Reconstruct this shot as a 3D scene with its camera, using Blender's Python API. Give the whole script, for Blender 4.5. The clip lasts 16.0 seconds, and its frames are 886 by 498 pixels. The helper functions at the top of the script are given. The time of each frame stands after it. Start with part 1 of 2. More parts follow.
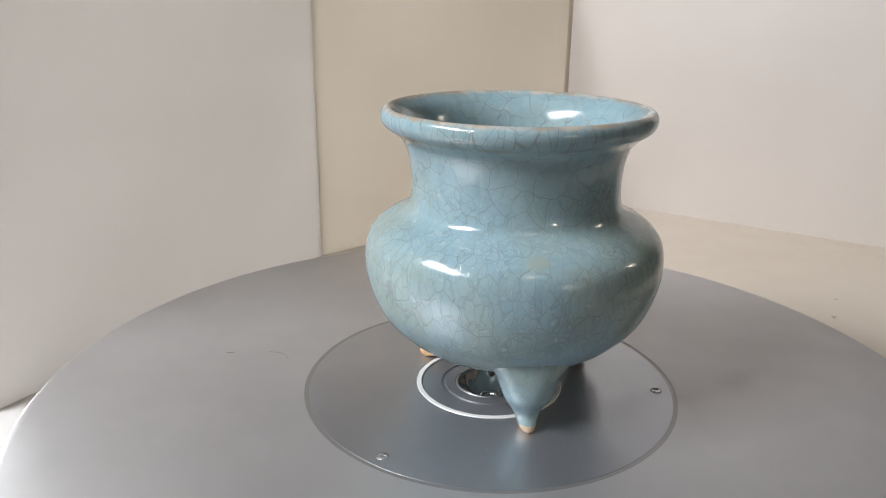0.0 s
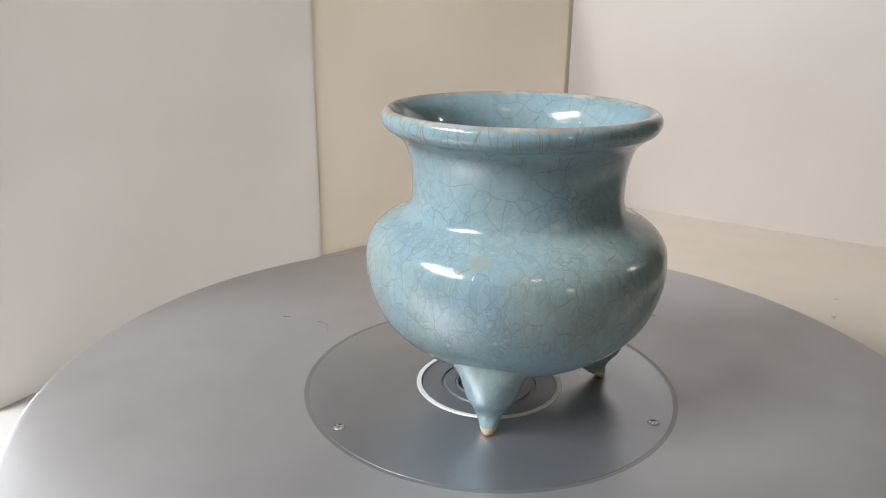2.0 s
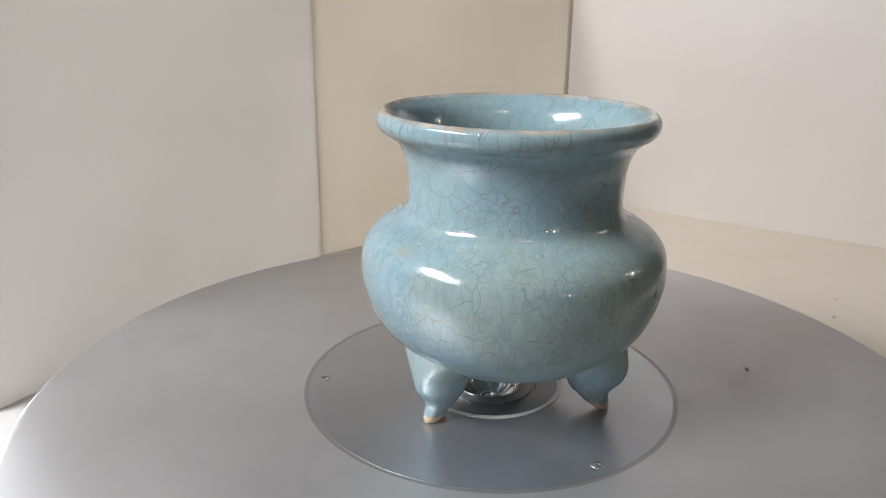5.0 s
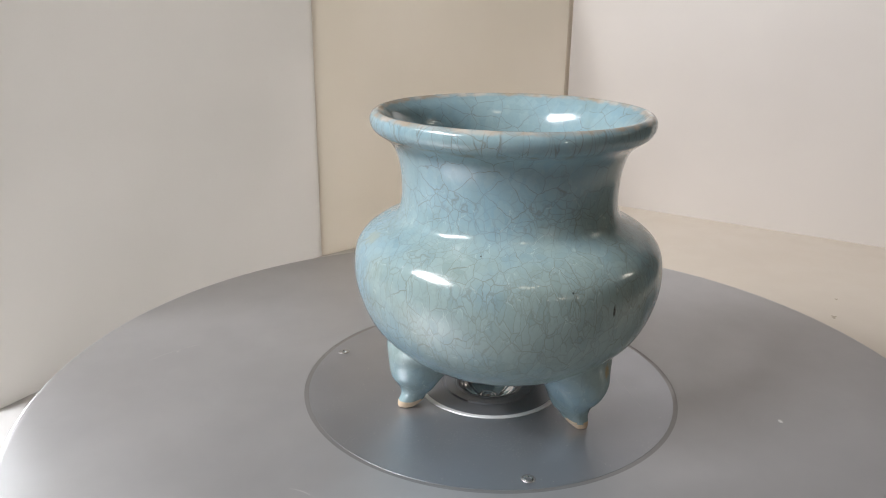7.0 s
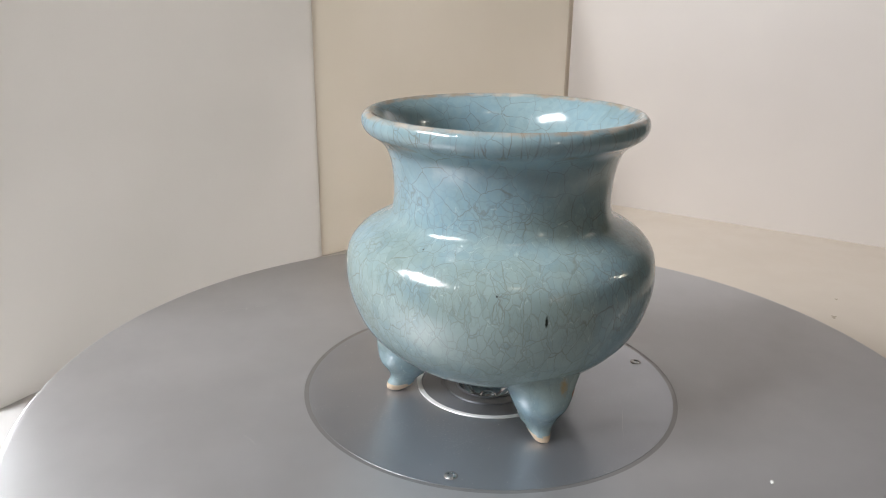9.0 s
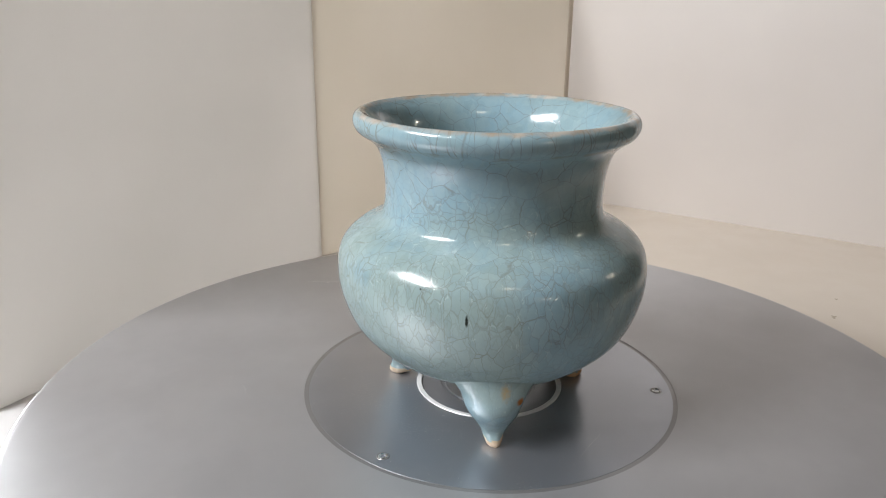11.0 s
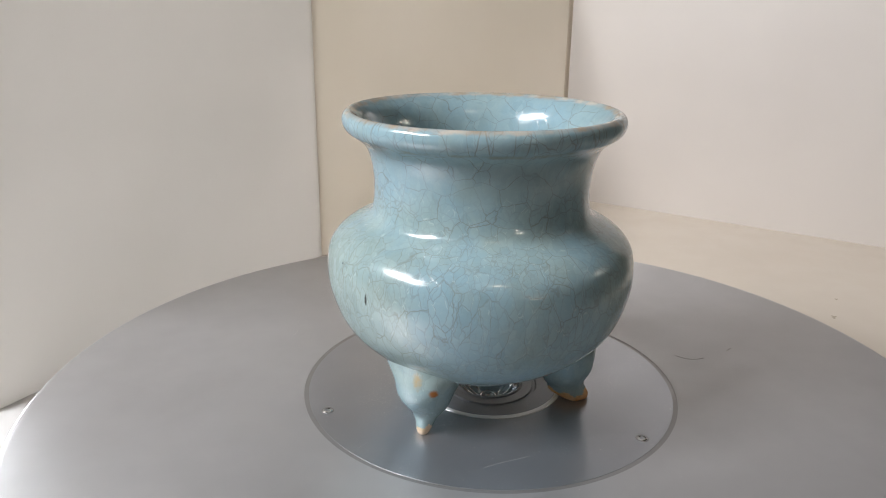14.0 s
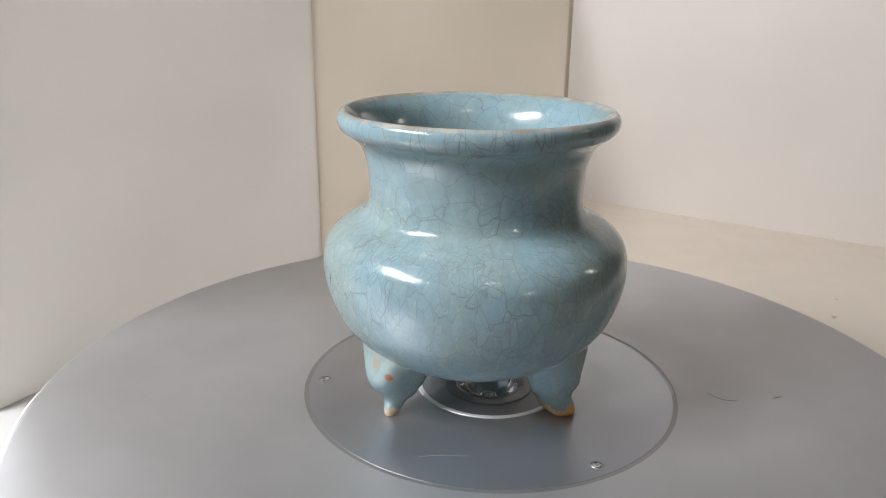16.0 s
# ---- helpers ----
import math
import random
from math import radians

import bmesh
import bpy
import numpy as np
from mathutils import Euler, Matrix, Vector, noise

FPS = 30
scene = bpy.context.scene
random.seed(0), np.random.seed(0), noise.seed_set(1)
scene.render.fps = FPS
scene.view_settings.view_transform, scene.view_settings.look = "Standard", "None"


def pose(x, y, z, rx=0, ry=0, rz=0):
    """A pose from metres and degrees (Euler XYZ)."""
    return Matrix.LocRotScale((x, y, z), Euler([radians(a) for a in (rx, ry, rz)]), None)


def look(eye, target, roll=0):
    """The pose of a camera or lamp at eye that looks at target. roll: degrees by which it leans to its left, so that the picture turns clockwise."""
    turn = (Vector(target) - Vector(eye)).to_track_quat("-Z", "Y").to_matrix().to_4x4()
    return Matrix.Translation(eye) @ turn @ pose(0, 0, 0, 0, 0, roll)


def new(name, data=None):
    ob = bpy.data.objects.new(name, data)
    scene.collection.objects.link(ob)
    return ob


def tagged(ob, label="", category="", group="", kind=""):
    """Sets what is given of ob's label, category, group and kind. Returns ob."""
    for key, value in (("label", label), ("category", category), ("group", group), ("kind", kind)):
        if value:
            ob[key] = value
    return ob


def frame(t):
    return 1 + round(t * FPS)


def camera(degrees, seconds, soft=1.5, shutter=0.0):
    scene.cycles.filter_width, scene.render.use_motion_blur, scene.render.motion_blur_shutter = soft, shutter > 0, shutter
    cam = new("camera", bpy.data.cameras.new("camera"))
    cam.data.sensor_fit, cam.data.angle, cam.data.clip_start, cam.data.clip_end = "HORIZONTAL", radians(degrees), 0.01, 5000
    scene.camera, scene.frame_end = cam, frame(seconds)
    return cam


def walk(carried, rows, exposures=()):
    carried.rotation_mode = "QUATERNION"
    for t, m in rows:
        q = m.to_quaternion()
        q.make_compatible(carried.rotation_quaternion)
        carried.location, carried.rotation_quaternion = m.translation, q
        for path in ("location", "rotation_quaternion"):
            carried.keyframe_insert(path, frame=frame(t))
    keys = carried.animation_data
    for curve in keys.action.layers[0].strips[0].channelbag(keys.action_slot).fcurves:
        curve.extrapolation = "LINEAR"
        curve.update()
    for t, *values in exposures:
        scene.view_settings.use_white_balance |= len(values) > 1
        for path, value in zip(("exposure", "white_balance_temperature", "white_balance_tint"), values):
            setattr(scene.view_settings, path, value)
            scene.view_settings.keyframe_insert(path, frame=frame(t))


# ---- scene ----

# Units: a turntable 40 cm across; U is the radius of its inner groove.
U = 0.2 / 2.4
TURN = -10.882            # degrees per second, clockwise from above
SECONDS = 16.0

# ---------------- camera ----------------
cam = camera(60.62, SECONDS, soft=1.0)
EYE = Vector((0.0, -0.31403, 0.16836))
TILT, PAN, ROLL = radians(18.44), radians(-3.991), 0.6565
AIM = Vector((math.sin(PAN) * math.cos(TILT), math.cos(PAN) * math.cos(TILT), -math.sin(TILT)))
VIEW = look(EYE, EYE + AIM, ROLL)
walk(cam, [(0.0, VIEW), (SECONDS, VIEW)], exposures=[(0.0, -0.04), (SECONDS, -0.04)])

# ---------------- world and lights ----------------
# Daylight from the west window, a low light added behind the sheets to make them glow, and the small lights that the
# glaze mirrors.
world = bpy.data.worlds.new("daylight")
scene.world = world
world.use_nodes = True
wn = world.node_tree
sky = wn.nodes.new("ShaderNodeTexSky")
sky.sky_type = "NISHITA"
sky.sun_disc = False
sky.sun_elevation, sky.sun_rotation = radians(40), radians(200)
wn.nodes["Background"].inputs["Strength"].default_value = 0.1
wn.links.new(sky.outputs["Color"], wn.nodes["Background"].inputs["Color"])


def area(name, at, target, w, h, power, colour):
    """Light in a wall's opening, or a ceiling panel's glow."""
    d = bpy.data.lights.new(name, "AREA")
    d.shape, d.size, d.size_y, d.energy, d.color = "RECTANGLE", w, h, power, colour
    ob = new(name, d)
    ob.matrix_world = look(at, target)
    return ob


X0, X1, Y0, Y1, Z0, Z1 = -1.05, 2.2, -2.4, 1.5, -0.79, 1.95     # the room
area("opening_light", (X0 + 0.03, -0.58, 0.98), (0.0, -0.48, 0.62), 0.75, 0.28, 42, (0.972, 0.980, 1.0))
# added helper, hidden by the sheets: lights them through from behind
area("opening_light", (X0 + 0.03, 0.90, 0.25), (0.0, 0.55, 0.05), 1.1, 0.5, 23.5, (0.965, 0.985, 1.0))
area("opening_light", (1.97, Y0 + 0.03, 0.50), (1.2, 0.0, 0.3), 0.19, 0.075, 3.9, (1.0, 0.87, 0.71))
area("opening_light", (X1 - 0.03, 0.36, 0.93), (0.0, 0.3, 0.6), 0.08, 0.095, 2.8, (1.0, 0.89, 0.74))
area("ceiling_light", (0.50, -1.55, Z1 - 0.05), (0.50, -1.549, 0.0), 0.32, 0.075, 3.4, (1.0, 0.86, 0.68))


# ---------------- materials ----------------
class Net:
    """A short hand for node trees."""

    def __init__(self, name):
        self.mat = bpy.data.materials.new(name)
        self.mat.use_nodes = True
        self.tree = self.mat.node_tree
        self.bsdf = self.tree.nodes["Principled BSDF"]
        self.coords = self.node("ShaderNodeTexCoord").outputs["Object"]

    def node(self, kind, operation=None, data_type=None, feature=None):
        n = self.tree.nodes.new(kind)
        if operation:
            n.operation = operation
        if data_type:
            n.data_type = data_type
        if feature:
            n.feature = feature
        return n

    def put(self, socket, value):
        if isinstance(value, bpy.types.NodeSocket):
            self.tree.links.new(value, socket)
        else:
            socket.default_value = value

    def math(self, op, a, b=0.0, clamp=False):
        n = self.node("ShaderNodeMath", operation=op)
        n.use_clamp = clamp
        self.put(n.inputs[0], a)
        self.put(n.inputs[1], b)
        return n.outputs[0]

    def noise(self, scale, detail=4, rough=0.55, at=None, colour=False):
        n = self.node("ShaderNodeTexNoise")
        self.put(n.inputs["Vector"], at or self.coords)
        n.inputs["Scale"].default_value, n.inputs["Detail"].default_value, n.inputs["Roughness"].default_value = scale, detail, rough
        return n.outputs["Color" if colour else "Fac"]

    def span(self, value, lo, hi, a=0.0, b=1.0):
        n = self.node("ShaderNodeMapRange")
        n.interpolation_type = "SMOOTHSTEP"
        for i, v in enumerate((value, lo, hi, a, b)):
            self.put(n.inputs[i], v)
        return n.outputs[0]

    def mix(self, fac, a, b):
        n = self.node("ShaderNodeMix", data_type="RGBA")
        self.put(n.inputs[0], fac)
        self.put(n.inputs[6], a)
        self.put(n.inputs[7], b)
        return n.outputs[2]

    def warp(self, amount, scale):
        n = self.node("ShaderNodeVectorMath", operation="MULTIPLY_ADD")
        self.put(n.inputs[0], self.noise(scale, 3, colour=True))
        n.inputs[1].default_value = (amount,) * 3
        self.put(n.inputs[2], self.coords)
        return n.outputs[0]

    def scaled(self, at, factors):
        n = self.node("ShaderNodeVectorMath", operation="MULTIPLY")
        self.put(n.inputs[0], at)
        n.inputs[1].default_value = factors
        return n.outputs[0]

    def cracks(self, scale, width, at):
        n = self.node("ShaderNodeTexVoronoi", feature="DISTANCE_TO_EDGE")
        self.put(n.inputs["Vector"], at)
        n.inputs["Scale"].default_value = scale
        return self.span(n.outputs["Distance"], 0.0, width, 1.0, 0.0)

    def near(self, centre, radius, stretch=(1, 1, 1), ragged=0.0):
        """1 within an ellipsoid round centre, 0 outside."""
        d = self.node("ShaderNodeVectorMath", operation="SUBTRACT")
        self.put(d.inputs[0], self.warp(ragged, 500) if ragged else self.coords)
        d.inputs[1].default_value = Vector(centre) + Vector((ragged,) * 3) * 0.5
        n = self.node("ShaderNodeVectorMath", operation="LENGTH")
        self.put(n.inputs[0], self.scaled(d.outputs[0], stretch))
        return self.span(n.outputs["Value"], radius * 0.4, radius, 1.0, 0.0)

    def bump(self, height, strength, distance):
        n = self.node("ShaderNodeBump")
        n.inputs["Strength"].default_value, n.inputs["Distance"].default_value = strength, distance
        self.put(n.inputs["Height"], height)
        self.put(self.bsdf.inputs["Normal"], n.outputs[0])

    def set(self, **values):
        for k, v in values.items():
            self.put(self.bsdf.inputs[k.replace("_", " ")], v)
        return self.mat


def rgb(r, g, b):
    return (r, g, b, 1.0)


def board(name, a, b, rough=0.45, thin=0.0):
    """Matt-satin board with faint clouding; thin: how much light a thin sheet lets through."""
    n = Net(name)
    c = n.mix(n.span(n.noise(6, 3), 0.35, 0.65), rgb(*a), rgb(*b))
    c = n.mix(n.span(n.noise(220, 4), 0.62, 0.8, 0, 0.10), c, rgb(a[0] * 0.7, a[1] * 0.68, a[2] * 0.62))
    n.bump(n.noise(900, 3), 0.06, 0.001)
    n.set(Base_Color=c, Roughness=n.span(n.noise(30, 3), 0.3, 0.7, rough - 0.06, rough + 0.08))
    if thin:
        glow, both = n.node("ShaderNodeBsdfTranslucent"), n.node("ShaderNodeMixShader")
        n.put(glow.inputs["Color"], c)
        both.inputs[0].default_value = thin
        n.put(both.inputs[1], n.bsdf.outputs[0])
        n.put(both.inputs[2], glow.outputs[0])
        n.put(n.tree.nodes["Material Output"].inputs["Surface"], both.outputs[0])
    return n.mat


CREAM = board("cream_sheet", (0.765, 0.715, 0.645), (0.79, 0.74, 0.675), 0.45, 0.5)
OFFWHITE = board("off_white_sheet", (0.70, 0.675, 0.646), (0.735, 0.708, 0.68), 0.45, 0.5)
TRIM = board("brown_grey_trim", (0.60, 0.53, 0.45), (0.65, 0.58, 0.495), 0.6)
PALE = board("pale_board", (0.575, 0.533, 0.50), (0.60, 0.558, 0.525))
WHITE = board("white_table", (0.70, 0.69, 0.68), (0.73, 0.72, 0.71), 0.35)
IVORY = board("ivory_board", (0.675, 0.598, 0.512), (0.71, 0.632, 0.545), 0.4)
# unseen room surfaces, set near-black so little light bounces onto the pot
ROOM_DARK = board("darkened_room", (0.085, 0.072, 0.06), (0.105, 0.09, 0.075), 0.8)
FLOORING = board("floor_wood", (0.15, 0.10, 0.063), (0.19, 0.127, 0.078), 0.5)
SEAM = board("joint_light_stop", (0.30, 0.22, 0.15), (0.34, 0.25, 0.18), 0.6)


def satin_grey(name, base, metallic, rough, scuffed=0.0):
    """Satin silver-grey metal, faintly clouded and smudged; scuffed: rubbed pale flecks and hairline scratches."""
    n = Net(name)
    cloud = n.span(n.noise(14, 4), 0.3, 0.7)
    c = n.mix(cloud, rgb(*(v * 0.95 for v in base)), rgb(*(v * 1.04 for v in base)))
    r = n.span(n.noise(45, 5, 0.65), 0.3, 0.7, rough - 0.03, rough + 0.04)
    if scuffed:
        where = n.span(n.noise(30, 3), 0.48, 0.66)
        flecks = n.span(n.noise(1100, 3, 0.7), 0.58, 0.67)
        hair = n.cracks(26, 0.0035, n.warp(0.02, 40))
        marks = n.math("MULTIPLY", n.math("MAXIMUM", flecks, n.math("MULTIPLY", hair, 0.6)), n.math("MULTIPLY", where, scuffed))
        c = n.mix(marks, c, rgb(0.72, 0.72, 0.72))
    n.bump(n.noise(2400, 2), 0.05, 0.0003)
    return n.set(Base_Color=c, Metallic=metallic, Roughness=r)


DISC = satin_grey("silver_grey_disc", (0.565, 0.56, 0.572), 0.78, 0.44)
PLATE = satin_grey("silver_grey_plate", (0.465, 0.476, 0.512), 0.86, 0.32, 0.9)
HUB = satin_grey("dark_grey_hub", (0.27, 0.28, 0.305), 0.7, 0.36)


def metal(name, c, rough):
    n = Net(name)
    return n.set(Base_Color=n.mix(n.noise(400, 3), rgb(*(v * 0.85 for v in c)), rgb(*c)), Metallic=1.0,
                 Roughness=n.span(n.noise(300, 3), 0.3, 0.7, rough * 0.8, rough * 1.2))


ALU = Net("bright_ring_paint").set(Base_Color=rgb(0.86, 0.86, 0.86), Metallic=0.3, Roughness=0.4)
STEEL = metal("screw_steel", (0.85, 0.85, 0.85), 0.28)
CHROME = metal("chrome", (0.80, 0.81, 0.82), 0.10)
DARK = metal("dark_edge", (0.07, 0.07, 0.075), 0.4)
GROOVE = satin_grey("groove_grey", (0.37, 0.36, 0.36), 0.75, 0.42)


def glaze(name, body=True, spots=()):
    """Blue-green celadon glaze with a fine crackle; bare biscuit clay where the glaze is missing."""
    n = Net(name)
    z = n.node("ShaderNodeSeparateXYZ")
    n.put(z.inputs[0], n.coords)
    z = z.outputs["Z"]
    blue, green, deep = rgb(0.235, 0.36, 0.425), rgb(0.268, 0.352, 0.346), rgb(0.175, 0.265, 0.305)
    c = n.mix(n.span(n.noise(24, 4), 0.38, 0.64), green, blue)
    c = n.mix(n.span(n.noise(110, 4), 0.5, 0.75, 0, 0.35), c, deep)

    # the glaze first cracks into large shards, and each shard again by itself, so the finer lines end on the larger ones
    tall = n.scaled(n.warp(0.0042, 110), (1, 1, 0.48))
    shard = n.node("ShaderNodeTexVoronoi")
    n.put(shard.inputs["Vector"], tall)
    shard.inputs["Scale"].default_value = 134
    own = n.node("ShaderNodeVectorMath", operation="MULTIPLY_ADD")
    n.put(own.inputs[0], shard.outputs["Color"])
    own.inputs[1].default_value = (0.05,) * 3
    n.put(own.inputs[2], n.scaled(n.warp(0.0030, 210), (1, 1, 0.42)))
    own = own.outputs[0]
    first = n.cracks(134, 0.024, tall)
    second = n.cracks(280, 0.062, own)
    third = n.math("MULTIPLY", n.cracks(420, 0.085, own), n.span(n.noise(80, 2), 0.46, 0.60, 0.0, 0.8))
    if body:
        c = n.mix(n.span(z, 1.0 * U, 1.2 * U, 0, 0.55), c, blue)
        axes = n.node("ShaderNodeSeparateXYZ")
        n.put(axes.inputs[0], n.warp(0.0016, 150))
        ring = n.node("ShaderNodeCombineXYZ")
        n.put(ring.inputs[0], n.math("MULTIPLY", n.math("ARCTAN2", axes.outputs["Y"], axes.outputs["X"]), 9.5))
        n.put(ring.inputs[1], n.math("MULTIPLY", axes.outputs["Z"], 24.0))
        upright = n.cracks(1.0, 0.035, ring.outputs[0])
        far = n.math("SQRT", n.math("ADD", n.math("POWER", axes.outputs["X"], 2.0), n.math("POWER", axes.outputs["Y"], 2.0)))
        on_lip = n.math("MULTIPLY", n.span(z, 1.39 * U, 1.41 * U), n.span(far, 0.625 * U, 0.645 * U, 0.0, 1.0))
        upright = n.math("MULTIPLY", upright, on_lip)
        on_neck = n.span(n.math("ADD", z, n.math("MULTIPLY", n.noise(60, 2), 0.02)), 1.16 * U + 0.01, 1.24 * U + 0.01)
        round_at, low = n.warp(0.0046, 120), n.span(z, 0.97 * U, 1.04 * U)
        rest = n.math("SUBTRACT", 1.0, low)
        first = n.math("ADD", n.math("MULTIPLY", first, rest), n.math("MULTIPLY", n.cracks(108, 0.028, round_at), low))
        second = n.math("ADD", n.math("MULTIPLY", second, rest), n.math("MULTIPLY", n.cracks(235, 0.07, round_at), low))
        third = n.math("MULTIPLY", third, rest)
        calm = n.math("SUBTRACT", 1.0, n.math("MULTIPLY", on_neck, 0.85))
        second, third = n.math("MULTIPLY", second, calm), n.math("MULTIPLY", third, calm)
    faint = n.span(z, 0.28 * U, 0.62 * U, 0.45, 1.0)
    patchy = n.span(n.noise(55, 4), 0.34, 0.62, 0.30, 1.0)
    lines = n.math("MAXIMUM", n.math("MULTIPLY", first, n.span(n.noise(70, 3), 0.36, 0.6, 0.35, 0.85)), n.math("MULTIPLY", n.math("MAXIMUM", n.math("MULTIPLY", second, 0.58), n.math("MULTIPLY", third, 0.42)), patchy))
    if body:
        lines = n.math("MAXIMUM", lines, n.math("MULTIPLY", upright, n.span(n.noise(130, 2), 0.38, 0.6, 0.35, 1.0)))
    c = n.mix(n.span(n.noise(650, 4, 0.65), 0.48, 0.72, 0.0, 0.22), c, rgb(0.33, 0.43, 0.43))
    c = n.mix(n.span(n.noise(38, 5, 0.6), 0.52, 0.7, 0.0, 0.32), c, rgb(0.22, 0.272, 0.24))
    tiles = n.node("ShaderNodeTexVoronoi")
    n.put(tiles.inputs["Vector"], own)
    tiles.inputs["Scale"].default_value = 280
    tile = n.node("ShaderNodeSeparateColor")
    n.put(tile.inputs[0], tiles.outputs["Color"])
    c = n.mix(n.span(tile.outputs[0], 0.0, 1.0, 0.0, 0.22), c, rgb(0.34, 0.44, 0.45))
    c = n.mix(n.span(tile.outputs[1], 0.5, 1.0, 0.0, 0.16), c, rgb(0.17, 0.25, 0.25))
    c = n.mix(n.math("MULTIPLY", lines, n.math("MULTIPLY", faint, 0.58) if body else 0.18), c, rgb(0.145, 0.13, 0.10))
    # short pale crescents: glints on the crackle's relief, put into the colour
    pale = n.math("MULTIPLY", n.cracks(280, 0.042, n.scaled(own, (1.0, 1.0, 1.012))), n.span(n.noise(240, 2), 0.55, 0.66, 0, 0.28))
    if body:
        pale = n.math("MULTIPLY", pale, calm)
    c = n.mix(pale, c, rgb(0.56, 0.66, 0.67))
    rough = n.span(n.noise(150, 3), 0.3, 0.75, 0.11, 0.21)
    if body:
        # the glaze runs thin and brown along the top edge of the lip; a broken darker brown band lies under its roll
        edge = n.span(n.math("ADD", z, n.math("MULTIPLY", n.noise(160, 4), 0.0026)), 1.494 * U + 0.0009, 1.494 * U + 0.0022)
        c = n.mix(n.math("MULTIPLY", edge, n.span(n.noise(120, 5), 0.36, 0.6, 0.30, 0.85)), c, n.mix(n.span(n.noise(70, 3), 0.4, 0.6), rgb(0.36, 0.28, 0.20), rgb(0.50, 0.44, 0.375)))
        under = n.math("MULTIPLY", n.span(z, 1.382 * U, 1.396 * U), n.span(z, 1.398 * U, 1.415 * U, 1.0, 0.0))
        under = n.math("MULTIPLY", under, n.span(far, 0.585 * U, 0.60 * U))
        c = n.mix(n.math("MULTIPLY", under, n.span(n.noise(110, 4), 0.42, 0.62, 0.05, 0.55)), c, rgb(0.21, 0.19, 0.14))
    for centre, radius, stretch, ragged, colour in spots:
        c = n.mix(n.near(centre, radius, stretch, ragged), c, rgb(*colour))
    h = n.math("ADD", n.math("ADD", n.math("MULTIPLY", n.noise(90, 3), 0.8), n.math("MULTIPLY", n.noise(380, 3), 0.16)), n.math("MULTIPLY", lines, -0.22))
    n.bump(h, 0.18, 0.0010)
    return n.set(Base_Color=c, Roughness=rough, Specular_IOR_Level=0.5)


def on_pot(angle, r, z):
    a = radians(angle)
    return (r * U * math.cos(a), r * U * math.sin(a), z * U)


RUST, PIT, OCHRE = (0.33, 0.13, 0.04), (0.02, 0.022, 0.02), (0.36, 0.29, 0.17)
GLAZE = glaze("crackle_glaze", True, (
    (on_pot(23, 0.770, 0.740), 0.0022, (2.6, 2.6, 0.75), 0.0008, PIT),
    (on_pot(1, 0.556, 1.352), 0.0022, (2.0, 2.0, 0.8), 0.001, (0.30, 0.17, 0.07)),
    (on_pot(-82, 0.70, 0.925), 0.0065, (1.0, 1.0, 2.0), 0.006, (0.275, 0.345, 0.325)),
    (on_pot(-25, 0.62, 0.965), 0.0005, (1, 1, 1), 0.0003, (0.09, 0.10, 0.10)),
    (on_pot(7.2, 0.757, 0.85), 0.00055, (1, 1, 1), 0.0003, (0.07, 0.08, 0.08)),
    ))
LEG_GLAZE = glaze("leg_glaze", False)


def biscuit(name, a, b):
    n = Net(name)
    c = n.mix(n.span(n.noise(160, 5), 0.35, 0.65), rgb(*a), rgb(*b))
    c = n.mix(n.span(n.noise(420, 4), 0.58, 0.75, 0, 0.6), c, rgb(0.22, 0.10, 0.04))
    n.bump(n.noise(900, 4), 0.4, 0.0006)
    return n.set(Base_Color=c, Roughness=0.75)


CLAY = biscuit("bare_biscuit_clay", (0.54, 0.29, 0.12), (0.63, 0.44, 0.26))
PALE_CLAY = biscuit("pale_biscuit_clay", (0.52, 0.39, 0.26), (0.65, 0.54, 0.42))
HAIR = Net("dark_fibre").set(Base_Color=rgb(0.24, 0.22, 0.20), Roughness=0.6)
FLUFF = Net("pale_dust").set(Base_Color=rgb(0.75, 0.74, 0.72), Roughness=0.8)
BUMP_BROWN = Net("brown_speck").set(Base_Color=rgb(0.50, 0.43, 0.34), Roughness=0.8)



# ---------------- mesh helpers ----------------
def mesh_of(name, bm, material, smooth=True, sharp=40):
    me = bpy.data.meshes.new(name)
    bmesh.ops.recalc_face_normals(bm, faces=bm.faces)
    bm.to_mesh(me)
    bm.free()
    for p in me.polygons:
        p.use_smooth = smooth
    if smooth:
        me.set_sharp_from_angle(angle=radians(sharp))
    for m in (material if isinstance(material, (list, tuple)) else [material]):
        me.materials.append(m)
    return me


def part(name, bm, material, parent=None, label="", smooth=True, sharp=40):
    ob = new(name, mesh_of(name, bm, material, smooth, sharp))
    ob.parent = parent
    return tagged(ob, label)


def block(x0, x1, y0, y1, z0, z1, bevel=0.0):
    bm = bmesh.new()
    bmesh.ops.create_cube(bm, size=1.0)
    for v in bm.verts:
        v.co = Vector(((x0 + x1) / 2 + v.co.x * (x1 - x0), (y0 + y1) / 2 + v.co.y * (y1 - y0), (z0 + z1) / 2 + v.co.z * (z1 - z0)))
    if bevel:
        bmesh.ops.bevel(bm, geom=bm.edges[:], offset=bevel, segments=3, affect="EDGES", profile=0.5)
    return bm


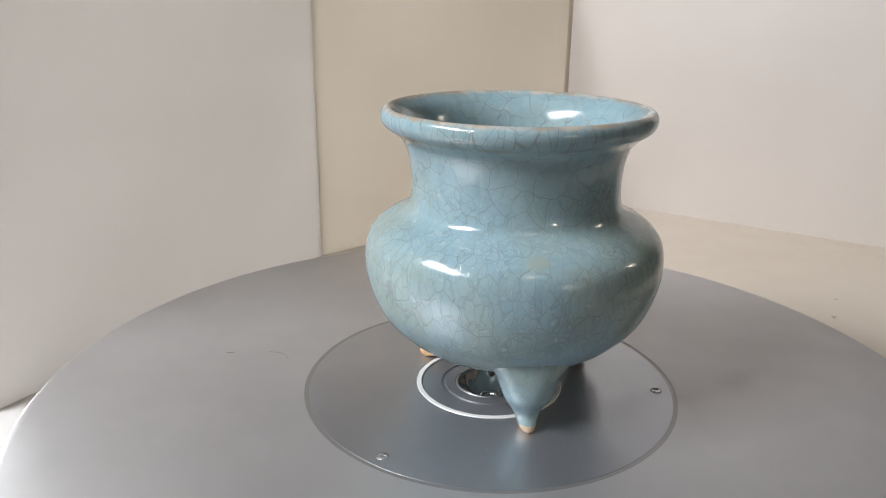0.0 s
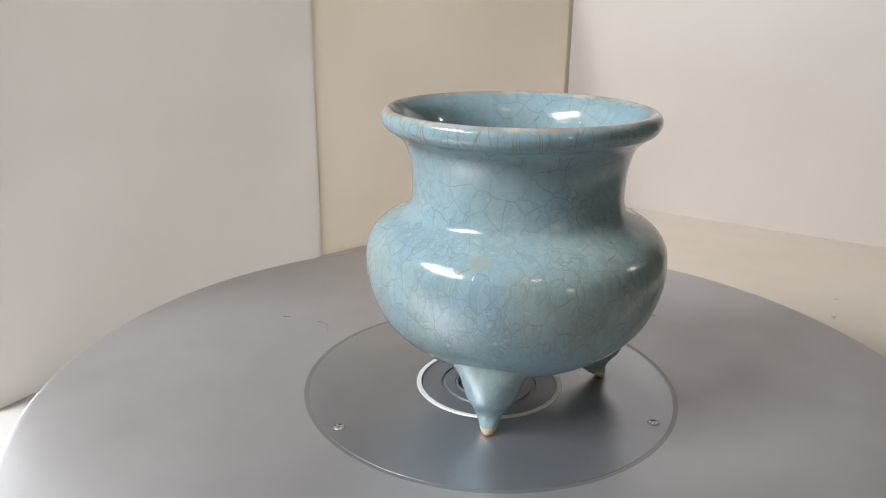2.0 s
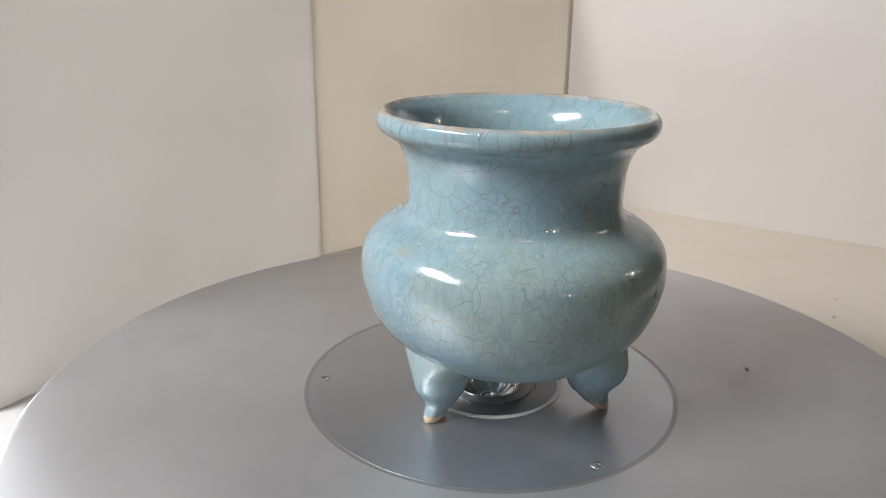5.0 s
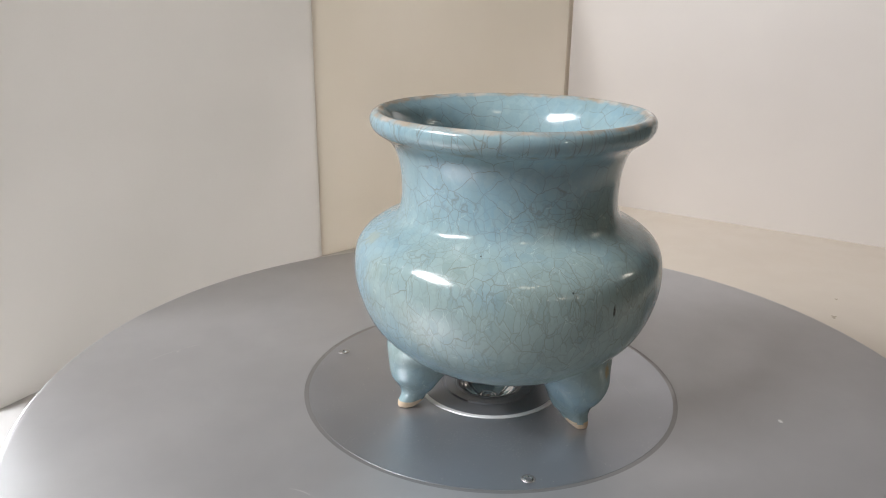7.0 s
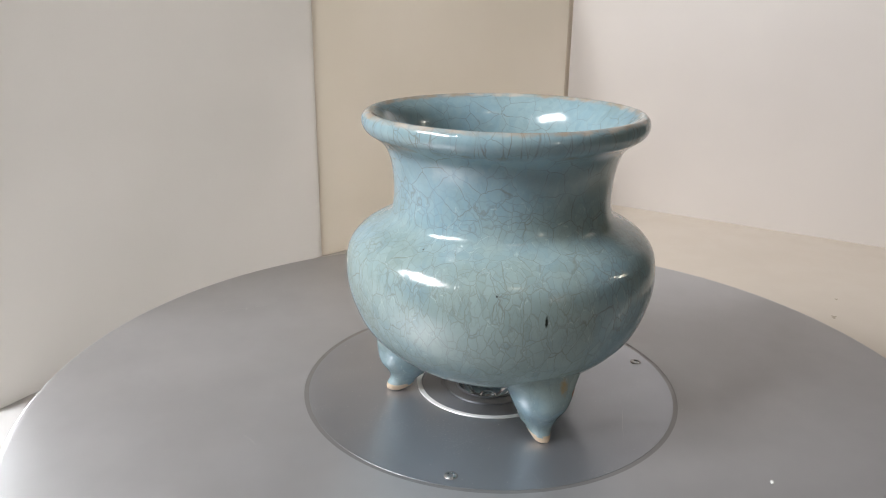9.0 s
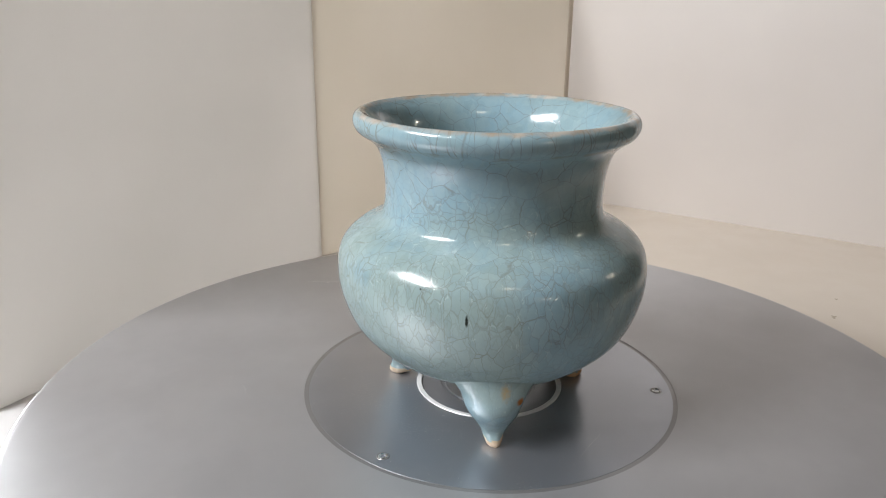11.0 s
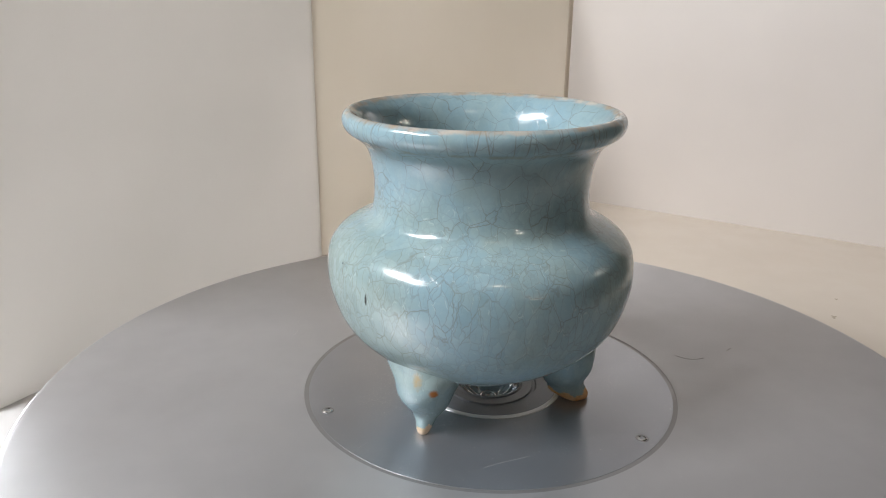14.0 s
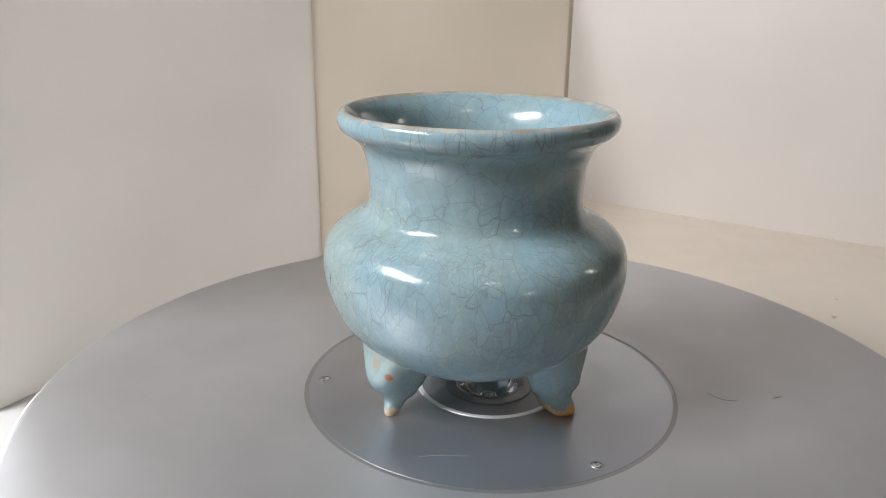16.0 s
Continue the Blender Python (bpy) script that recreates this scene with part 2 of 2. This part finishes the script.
def spline(points, per=6):
    """A smooth line through the points (Catmull-Rom)."""
    pts = [Vector(p) for p in points]
    pts = [pts[0] * 2 - pts[1]] + pts + [pts[-1] * 2 - pts[-2]]
    out = []
    for a, b, c, d in zip(pts, pts[1:], pts[2:], pts[3:]):
        for i in range(per):
            t = i / per
            out.append(0.5 * ((2 * b) + (c - a) * t + (2 * a - 5 * b + 4 * c - d) * t * t + (3 * b - a - 3 * c + d) * t ** 3))
    return out + [pts[-2]]


def lathe(profile, steps=96, shape=None, closed=False):
    """Turns a line of (r, z), in units of U, about the z axis. shape(angle, r, z) may change r and z."""
    bm = bmesh.new()
    rings = []
    for r, z in profile:
        if r < 1e-6:
            rings.append([bm.verts.new((0, 0, z * U))])
            continue
        ring = []
        for i in range(steps):
            a = 2 * math.pi * i / steps
            rr, zz = shape(a, r, z) if shape else (r, z)
            ring.append(bm.verts.new((rr * U * math.cos(a), rr * U * math.sin(a), zz * U)))
        rings.append(ring)
    pairs = list(zip(rings, rings[1:])) + ([(rings[-1], rings[0])] if closed else [])
    for a, b in pairs:
        for i in range(steps):
            j = (i + 1) % steps
            if len(a) == 1 and len(b) == 1:
                continue
            if len(a) == 1:
                bm.faces.new((a[0], b[i], b[j]))
            elif len(b) == 1:
                bm.faces.new((a[i], b[0], a[j]))
            else:
                bm.faces.new((a[i], b[i], b[j], a[j]))
    return bm


# ---------------- the unseen room ---------
def structure(name, bm, material, label, category):
    ob = part(name, bm, material, None, "", smooth=False)
    return tagged(ob, label, category, kind="structure")


# added out of view to close off the light; dark to hold back fill
structure("floor", block(X0, X1, Y0, Y1, Z0 - 0.05, Z0), FLOORING, "unseen brown wooden floor under the white table", "floor")
structure("ceiling", block(X0, X1, Y0, Y1, Z1, Z1 + 0.05), ROOM_DARK, "plain unseen ceiling, darkened to cut bounce light", "ceiling")
structure("wall_north", block(X0, X1, Y1, Y1 + 0.1, Z0, Z1), ROOM_DARK, "plain unseen wall, darkened to cut bounce light", "wall")


def wall_with_opening(name, along_x, at, thick, lo, hi, openings):
    """A wall in one plane with windows through it: each from a0 to a1 along the wall, b0 to b1 upwards."""
    bm = bmesh.new()
    strips, at_u = [], lo
    for a0, a1, b0, b1 in openings:
        strips += [(at_u, a0, Z0, Z1), (a0, a1, Z0, b0), (a0, a1, b1, Z1)]
        at_u = a1
    for u0, u1, w0, w1 in strips + [(at_u, hi, Z0, Z1)]:
        piece = block(u0, u1, at, at + thick, w0, w1) if along_x else block(at, at + thick, u0, u1, w0, w1)
        me = bpy.data.meshes.new("piece")
        piece.to_mesh(me)
        piece.free()
        bm.from_mesh(me)
        bpy.data.meshes.remove(me)
    structure(name, bm, ROOM_DARK, "unseen wall with a window opening, darkened to cut bounce light", "wall")


# the second, low opening only holds the light added behind the sheets
wall_with_opening("wall_west", False, X0 - 0.1, 0.1, Y0, Y1, ((-0.955, -0.205, 0.84, 1.12), (0.35, 1.45, 0.0, 0.50)))
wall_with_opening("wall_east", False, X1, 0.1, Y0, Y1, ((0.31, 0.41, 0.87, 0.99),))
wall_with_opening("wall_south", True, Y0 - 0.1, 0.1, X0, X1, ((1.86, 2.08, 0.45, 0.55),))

# ---------------- table and booth ----------------
TABLE = -0.5 * U
L0, SEAM_AT, CORNER, R1 = Vector((-0.2575, 0.0217)), Vector((-0.1445, 0.2845)), Vector((0.0710, 0.5052)), Vector((0.3487, 0.3529))


def table():
    top = tagged(new("table"), "white laminated table under the turntable", "table")
    top.location = (0.02, 0.0, Z0)
    h = TABLE - Z0
    part("tabletop", block(-0.65, 0.36, -0.23, 0.62, h - 0.03, h, 0.003), WHITE, top)
    for x in (-0.60, 0.31):
        for y in (-0.18, 0.57):
            part("leg", block(x - 0.025, x + 0.025, y - 0.025, y + 0.025, 0, h - 0.03, 0.003), WHITE, top)


def panel(name, a, b, before, after, height, material, label, lift=0.0, thick=0.006):
    """An upright board from a to b, its face towards the turntable, carried on past both ends."""
    d = (b - a).normalized()
    bm = block(-before, (b - a).length + after, 0.0, thick, lift, height, 0.0004)
    ob = part(name, bm, material, None, "", smooth=True)
    ob.matrix_world = Matrix.Translation((a.x, a.y, TABLE)) @ Matrix.Rotation(math.atan2(d.y, d.x), 4, "Z")
    return tagged(ob, label, "backdrop panel", "panels round the turntable")


table()
panel("backdrop_panel", L0, SEAM_AT, 0.006, 0.0, 0.25, OFFWHITE, "thin off-white upright sheet standing on the table", 0.0, 0.003)
panel("backdrop_panel", SEAM_AT, CORNER, 0.0, -0.003, 0.25, CREAM, "thin cream upright sheet between seam and corner", 0.0, 0.003)
panel("backdrop_panel", CORNER + (R1 - CORNER).normalized() * 0.0025, R1, 0.0, 0.05, 0.34, PALE, "paler upright board meeting the cream sheet", 0.0012)


def strip(name, at, turn, width, depth, material, label):
    """A thin upright strip at a joint of two panels."""
    ob = part(name, block(-width / 2, width / 2, -depth, 0.0, 0.0, 0.25, 0.0003), material, None, "", smooth=True)
    ob.matrix_world = Matrix.Translation((at.x, at.y, TABLE)) @ Matrix.Rotation(turn, 4, "Z")
    return tagged(ob, label, "joint strip", "strips over the panel joints")


strip("joint_strip", CORNER + Vector((0.0004, 0.005)), radians(8), 0.012, 0.002, TRIM, "dark brown strip in the corner of the panels")
# added behind the sheets, out of view: blocks the glow so the joint darkens
strip("joint_light_stop", SEAM_AT + Vector((-0.829, 0.559)) * 0.0042, radians(56), 0.0036, 0.0003, SEAM, "unseen narrow strip added behind the sheets to darken their joint")


def base_board():
    bm = block(-0.10, 0.375, -0.06, 0.56, 0.0, 0.002, 0.0006)
    ob = part("base_board", bm, IVORY, None, "", smooth=True)
    ob.location = (0, 0, TABLE)
    tagged(ob, "warm ivory board lying flat beneath the turntable", "base board")
    # tiny bumps on the board; the brown includes the shade they cast
    for x, y, r in ((0.2526, 0.2224, 0.0012), (0.2375, 0.1890, 0.0017), (0.2364, 0.1862, 0.0011)):
        bm = lathe([(0, 0.002), (r / U * 0.7, 0.0017), (r / U, 0.0)], 16, lambda a, rr, z: (rr * (1 + 0.3 * math.sin(3 * a + 1)), z))
        board_bump = part("board_bump", bm, BUMP_BROWN, ob, "small brown spot")
        board_bump.location = (x, y, 0.0021)


base_board()


# ---------------- turntable ----------------
def screw_mesh():
    prof = [(0.0, -0.012), (0.011, -0.012), (0.012, -0.002), (0.013, 0.0), (0.020, 0.0015), (0.0245, -0.001), (0.026, -0.006), (0.027, -0.02)]
    return lathe(prof, 20)


def turntable():
    top = tagged(new("turntable"), "silver-grey round rotating display turntable on the table", "turntable")
    top.location = (0, 0, 0)
    part("base", lathe([(0, -0.475), (1.25, -0.475), (1.3, -0.45), (1.3, -0.15), (1.2, -0.13), (0, -0.13)], 64), DARK, top, "dark round base")
    R = 2.422
    disc = part("disc", lathe([(1.008, -0.06), (1.008, 0.0), (1.02, 0.0), (1.4, 0.0), (R - 0.06, 0.0), (R - 0.03, 0.0), (R - 0.014, -0.0012), (R - 0.004, -0.005),
                               (R, -0.013), (R, -0.115), (R - 0.01, -0.125), (1.3, -0.125), (1.004, -0.125)], 192, closed=True), DISC, top,
                "smooth silver-grey disc", sharp=3)
    part("groove", lathe([(0.983, -0.0015), (1.0085, -0.0015)], 160), GROOVE, disc, "shallow grey groove")
    part("inner_plate", lathe([(0.398, -0.06), (0.398, -0.003), (0.401, 0.0), (0.41, 0.0), (0.7, 0.0), (0.97, 0.0), (0.984, 0.0), (0.984, -0.06)], 160), PLATE, disc,
         "scuffed grey inner plate")
    part("centre_ring", lathe([(0.3975, -0.03), (0.3975, 0.001), (0.3955, 0.003), (0.374, 0.003), (0.371, 0.0), (0.370, -0.03)], 128), ALU, disc, "bright bevelled metal ring")
    part("hub_plate", lathe([(0.371, -0.006), (0.262, -0.006), (0.258, -0.014), (0.242, -0.014), (0.238, -0.006), (0.185, -0.006), (0.182, -0.012), (0.176, -0.05)], 96), HUB, disc,
         "dark grey recessed hub")
    part("lamp_rim", lathe([(0.181, -0.05), (0.181, -0.006), (0.177, -0.002), (0.172, -0.002), (0.167, -0.008), (0.163, -0.04)], 96), HUB, disc, "thin grey lamp rim")
    bowl = [(0.165, -0.018), (0.155, -0.04), (0.138, -0.066), (0.112, -0.09), (0.082, -0.106), (0.058, -0.112)]

    def facet(a, r, z):
        return r * (1 + 0.03 * math.cos(12 * a) * min(1.0, (0.168 - r) * 30)), z
    part("reflector", lathe(spline(bowl, 3), 96, facet), CHROME, disc, "chromed faceted reflector bowl")
    part("bulb", lathe(spline([(0.0, -0.088), (0.016, -0.089), (0.022, -0.096), (0.03, -0.096), (0.034, -0.086), (0.046, -0.084), (0.054, -0.092), (0.058, -0.115)], 4), 32), CHROME, disc, "small ringed glass lamp cap")
    first = None
    for k, a in enumerate((-121.6, -1.8, 117.9)):
        if first is None:
            first = mesh_of("screw", screw_mesh(), STEEL)
        ob = new("screw", first)
        ob.parent = disc
        a = radians(a)
        ob.matrix_basis = Matrix.Translation((0.9087 * U * math.cos(a), 0.9087 * U * math.sin(a), 0.0002)) @ Matrix.Rotation(0.7 * k, 4, "Z")
        tagged(ob, "small steel screw head")
        sink = part("countersink", lathe([(0.0255, 0.003), (0.030, 0.003), (0.032, 0.001)], 24), GROOVE, disc, "dark screw recess")
        sink.matrix_basis = Matrix.Translation((0.9087 * U * math.cos(a), 0.9087 * U * math.sin(a), 0.0))
    return disc


DISC_PART = turntable()

# ---------------- the censer ----------------
POT = Vector((0.1008, 0.0461)) * U           # its axis on the disc at the start
OUTER = [(0.0, 0.205), (0.2, 0.208), (0.33, 0.226), (0.43, 0.256), (0.525, 0.302), (0.624, 0.383), (0.6985, 0.473), (0.746, 0.584), (0.771, 0.705), (0.763, 0.826),
         (0.728, 0.893), (0.668, 0.942), (0.598, 0.975), (0.554, 1.010), (0.536, 1.065), (0.533, 1.138), (0.540, 1.229), (0.556, 1.300), (0.583, 1.355), (0.628, 1.393),
         (0.664, 1.418), (0.682, 1.452), (0.680, 1.484), (0.665, 1.504), (0.648, 1.510), (0.632, 1.503)]
INNER = [(0.61, 1.487), (0.577, 1.458), (0.547, 1.412), (0.525, 1.35), (0.511, 1.28), (0.503, 1.20), (0.497, 1.12), (0.50, 1.05), (0.55, 0.985), (0.64, 0.92), (0.70, 0.83), (0.722, 0.70), (0.69, 0.57),
         (0.60, 0.43), (0.45, 0.33), (0.25, 0.28), (0.0, 0.27)]
LEGS = (-79.5, 34.0, 148.0)


def body_shape(a, r, z):
    """Hand-thrown unevenness."""
    q = Vector((math.cos(a) * 1.3, math.sin(a) * 1.3, z * 1.6))
    r += 0.005 * noise.noise(q) * min(1.0, r * 3)
    z += 0.004 * noise.noise(Vector((math.cos(a) * 1.1, math.sin(a) * 1.1, 5.0))) * min(1.0, max(0.0, (z - 0.3)))
    return r, z


def leg_mesh(seed, shift, wide, tilt, knee, flare, skew):
    """A leg with a rounded knee: rings from the ground up into the belly (x outwards from the axis)."""
    rnd = random.Random(seed)
    zs = (0.0, 0.004, 0.03, 0.06, 0.09, 0.12, 0.15, 0.18, 0.21, 0.24, 0.27, 0.30, 0.33, 0.36, 0.39)
    out = (0.560, 0.570, 0.571, 0.568, 0.573, 0.590, 0.617, 0.642, 0.656, 0.661, 0.658, 0.650, 0.640, 0.632, 0.628)
    inn = (0.466, 0.456, 0.444, 0.424, 0.402, 0.378, 0.354, 0.330, 0.305, 0.280, 0.258, 0.24, 0.23, 0.22, 0.22)
    half = (0.022, 0.033, 0.045, 0.055, 0.070, 0.088, 0.106, 0.121, 0.133, 0.144, 0.157, 0.176, 0.20, 0.225, 0.235)
    zs2 = np.linspace(0, 1, len(zs))
    fine = np.linspace(0, 1, 43)

    def ease(v):
        p = spline([(x, y) for x, y in zip(zs2, v)], 8)
        return np.interp(fine, [q.x for q in p], [q.y for q in p])
    z, o, i, h = ease(zs), ease(out), ease(inn), ease(half)
    o = o + knee * np.exp(-((z - 0.23) / 0.09) ** 2)    # how far the knee stands out
    o = o + flare * np.exp(-((z - 0.02) / 0.045) ** 2)   # how far the foot spreads below the ankle
    i = i - wide * np.clip(1 - z / 0.2, 0, 1)        # a longer sole
    h = h + max(0.0, wide - 0.04) * np.clip(1 - z / 0.2, 0, 1)
    wob = [rnd.uniform(-1, 1) for _ in range(6)]
    bm = bmesh.new()
    rings, n = [], 40
    for k in range(len(fine)):
        ring = []
        for s in range(n):
            a = 2 * math.pi * s / n
            c, d = math.cos(a), math.sin(a)
            x = shift * (1 - z[k] / 0.4) + (o[k] + i[k]) / 2 + (o[k] - i[k]) / 2 * c
            y = h[k] * d * (1 + 0.14 * c)
            y += skew * (x - 0.51) * max(0.0, 1 - z[k] / 0.16)      # the sole lies askew
            x += 0.006 * wob[0] * math.sin(9 * z[k] + wob[1])
            y += 0.008 * wob[2] * math.sin(11 * z[k] + wob[3] * 3)
            lump = 0.007 * noise.noise(Vector((c * 1.6 + seed * 3, d * 1.6, z[k] * 13))) * min(1.0, z[k] * 14)    # modelled by hand
            x, y = x + lump * c, y + lump * d
            tip = max(0.0, 1 - z[k] / 0.02) * 0.006 * noise.noise(Vector((c * 2 + seed, d * 2, 1.0)))
            sole = max(0.0, 0.525 - x) * tilt * max(0.0, 1 - z[k] / 0.10)
            ring.append(bm.verts.new((x * U, y * U, max(0.0, z[k] + sole + max(0, tip)) * U)))
        rings.append(ring)
    base = bm.verts.new((sum(v.co.x for v in rings[0]) / n, 0, sum(v.co.z for v in rings[0]) / n))
    for s in range(n):
        bm.faces.new((rings[0][(s + 1) % n], rings[0][s], base))
    for a, b in zip(rings, rings[1:]):
        for s in range(n):
            bm.faces.new((a[s], a[(s + 1) % n], b[(s + 1) % n], b[s]))
    return bm


def split_foot(bm, seed, level):
    """Takes the bare tip of the leg off as a mesh of its own, along an uneven line."""
    foot = bm.copy()
    n = []
    for keep_low, m in ((True, foot), (False, bm)):
        gone = []
        for f in m.faces:
            c = f.calc_center_median()
            edge = (level + 0.026 * noise.noise(Vector((c.x * 260 + seed * 7, c.y * 260, 0)))) * U
            edge += 0.0022 * max(0.0, (0.53 - c.x / U) * 6) * 0.4
            if (c.z < edge) != keep_low:
                gone.append(f)
        bmesh.ops.delete(m, geom=gone, context="FACES")
    for v in foot.verts:                       # the clay stands a little back from the glaze
        cx, cy = 0.53 * U, 0.0
        v.co.x, v.co.y = cx + (v.co.x - cx) * 0.992, cy + (v.co.y - cy) * 0.992
    return foot


def censer():
    top = tagged(new("tripod_censer"), "pale blue crackle-glazed ceramic tripod censer on the turntable", "censer")
    line = spline(OUTER, 5)[:-1] + spline([OUTER[-1]] + INNER, 4)
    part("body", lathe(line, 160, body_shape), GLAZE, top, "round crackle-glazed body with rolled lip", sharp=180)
    spots = {1: glaze("leg_glaze_with_spots", False, (
        ((0.60 * U, 0.116 * U, 0.272 * U), 0.0024, (1, 1, 1), 0.0016, RUST),
        ((0.648 * U, 0.045 * U, 0.335 * U), 0.0042, (1.2, 1.2, 0.75), 0.003, OCHRE)))}
    for k, a in enumerate(LEGS):
        bm = leg_mesh(k + 3, (-0.006, -0.02, 0.0)[k], (0.005, 0.044, 0.075)[k], (0.3, 0.6, 0.28)[k], (-0.03, -0.008, -0.048)[k], (0.020, 0.004, 0.026)[k], (0.0, 0.20, 0.0)[k])
        foot = split_foot(bm, k, (0.040, 0.040, 0.046)[k])
        leg = part("leg", bm, spots.get(k, LEG_GLAZE), top, "glazed leg with a rounded knee", sharp=180)
        leg.matrix_basis = Matrix.Rotation(radians(a), 4, "Z")
        part("foot", foot, CLAY if k == 2 else PALE_CLAY, leg, ("worn pale clay foot", "chipped pale clay foot", "bare orange-brown clay foot")[k], sharp=60)
    return top


CENSER = censer()


# ---------------- small things on the disc and board ----------------
def fibre(name, points, radius, material, label):
    cu = bpy.data.curves.new(name, "CURVE")
    cu.dimensions, cu.bevel_depth, cu.bevel_resolution = "3D", radius, 2
    sp = cu.splines.new("POLY")
    pts = spline(points, 5)
    sp.points.add(len(pts) - 1)
    for p, q in zip(sp.points, pts):
        p.co = (q.x, q.y, q.z + radius * 1.02, 1)
    cu.materials.append(material)
    ob = new(name, cu)
    return tagged(ob, label, "fibre", "fibres and dust on the disc")


RIDERS = []


def rider(ob, x, y):
    RIDERS.append((ob, x, y))


def resting_fibre(points, radius, material, label):
    (x, y) = points[0]
    ob = fibre("fibre", [(px - x, py - y, 0.0) for px, py in points], radius, material, label)
    rider(ob, x, y)


resting_fibre([(-0.0976, 0.0123), (-0.1000, 0.0165), (-0.1036, 0.0191), (-0.1090, 0.0197)], 0.00008, HAIR, "thin dark curved fibre lying on the disc")
resting_fibre([(-0.1257, 0.0176), (-0.1276, 0.0169), (-0.1297, 0.0163)], 0.00013, HAIR, "short dark fibre lying on the disc")
resting_fibre([(0.0327, 0.0605), (0.0268, 0.0601), (0.0200, 0.0602), (0.0130, 0.0604)], 0.00003, FLUFF, "very fine pale fibre on the inner plate")
resting_fibre([(-0.0586, -0.1359), (-0.0570, -0.1406), (-0.0532, -0.1469), (-0.0491, -0.1525), (-0.0437, -0.1578)], 0.00003, FLUFF, "very fine pale fibre on the disc")
resting_fibre([(0.0683, -0.0888), (0.0698, -0.0854), (0.0730, -0.0818)], 0.00004, FLUFF, "very fine short pale fibre on the disc")


def crumb(x, y, r):
    bm = bmesh.new()
    bmesh.ops.create_icosphere(bm, subdivisions=1, radius=r)
    for v in bm.verts:
        v.co = Vector((v.co.x * 1.5, v.co.y * 0.9, max(-0.2 * r, v.co.z * 0.5) + 0.2 * r))
    ob = part("crumb", bm, FLUFF)
    rider(tagged(ob, "tiny white crumb lying on the disc", "crumb", "crumbs on the disc"), x, y)


crumb(0.0531, 0.1137, 0.0009)
crumb(-0.0517, -0.1459, 0.0004)


def dust():
    """Loose pale dust, thickest on the inner plate."""
    rnd = random.Random(8)
    bm = bmesh.new()
    for k in range(420):
        a, q = rnd.uniform(0, 2 * math.pi), (rnd.uniform(0.036, 0.081) if k < 370 else rnd.uniform(0.085, 0.19))
        r = rnd.uniform(0.00006, 0.00013) if k % 6 else rnd.uniform(0.00012, 0.00017)
        m = Matrix.Translation((q * math.cos(a), q * math.sin(a), r * 0.3)) @ Matrix.Rotation(rnd.uniform(0, 3), 4, "Z") @ Matrix.Diagonal((rnd.uniform(1, 2.4), 1, 0.35, 1))
        bmesh.ops.create_icosphere(bm, subdivisions=1, radius=r, matrix=m)
    ob = part("dust", bm, FLUFF)
    rider(tagged(ob, "scattered pale dust specks on the grey disc", "dust", kind="stuff"), 0.0, 0.0)


dust()


# ---------------- what moves ----------------
def motions():
    def turning(x, y):
        rows = []
        for k in range(33):
            t = SECONDS * k / 32
            m = Matrix.Rotation(radians(TURN * t), 4, "Z")
            rows.append((t, m @ Matrix.Translation((x, y, 0.0))))
        return rows
    walk(DISC_PART, turning(0.0, 0.0))
    walk(CENSER, turning(POT.x, POT.y))
    for ob, x, y in RIDERS:
        walk(ob, turning(x, y))


motions()
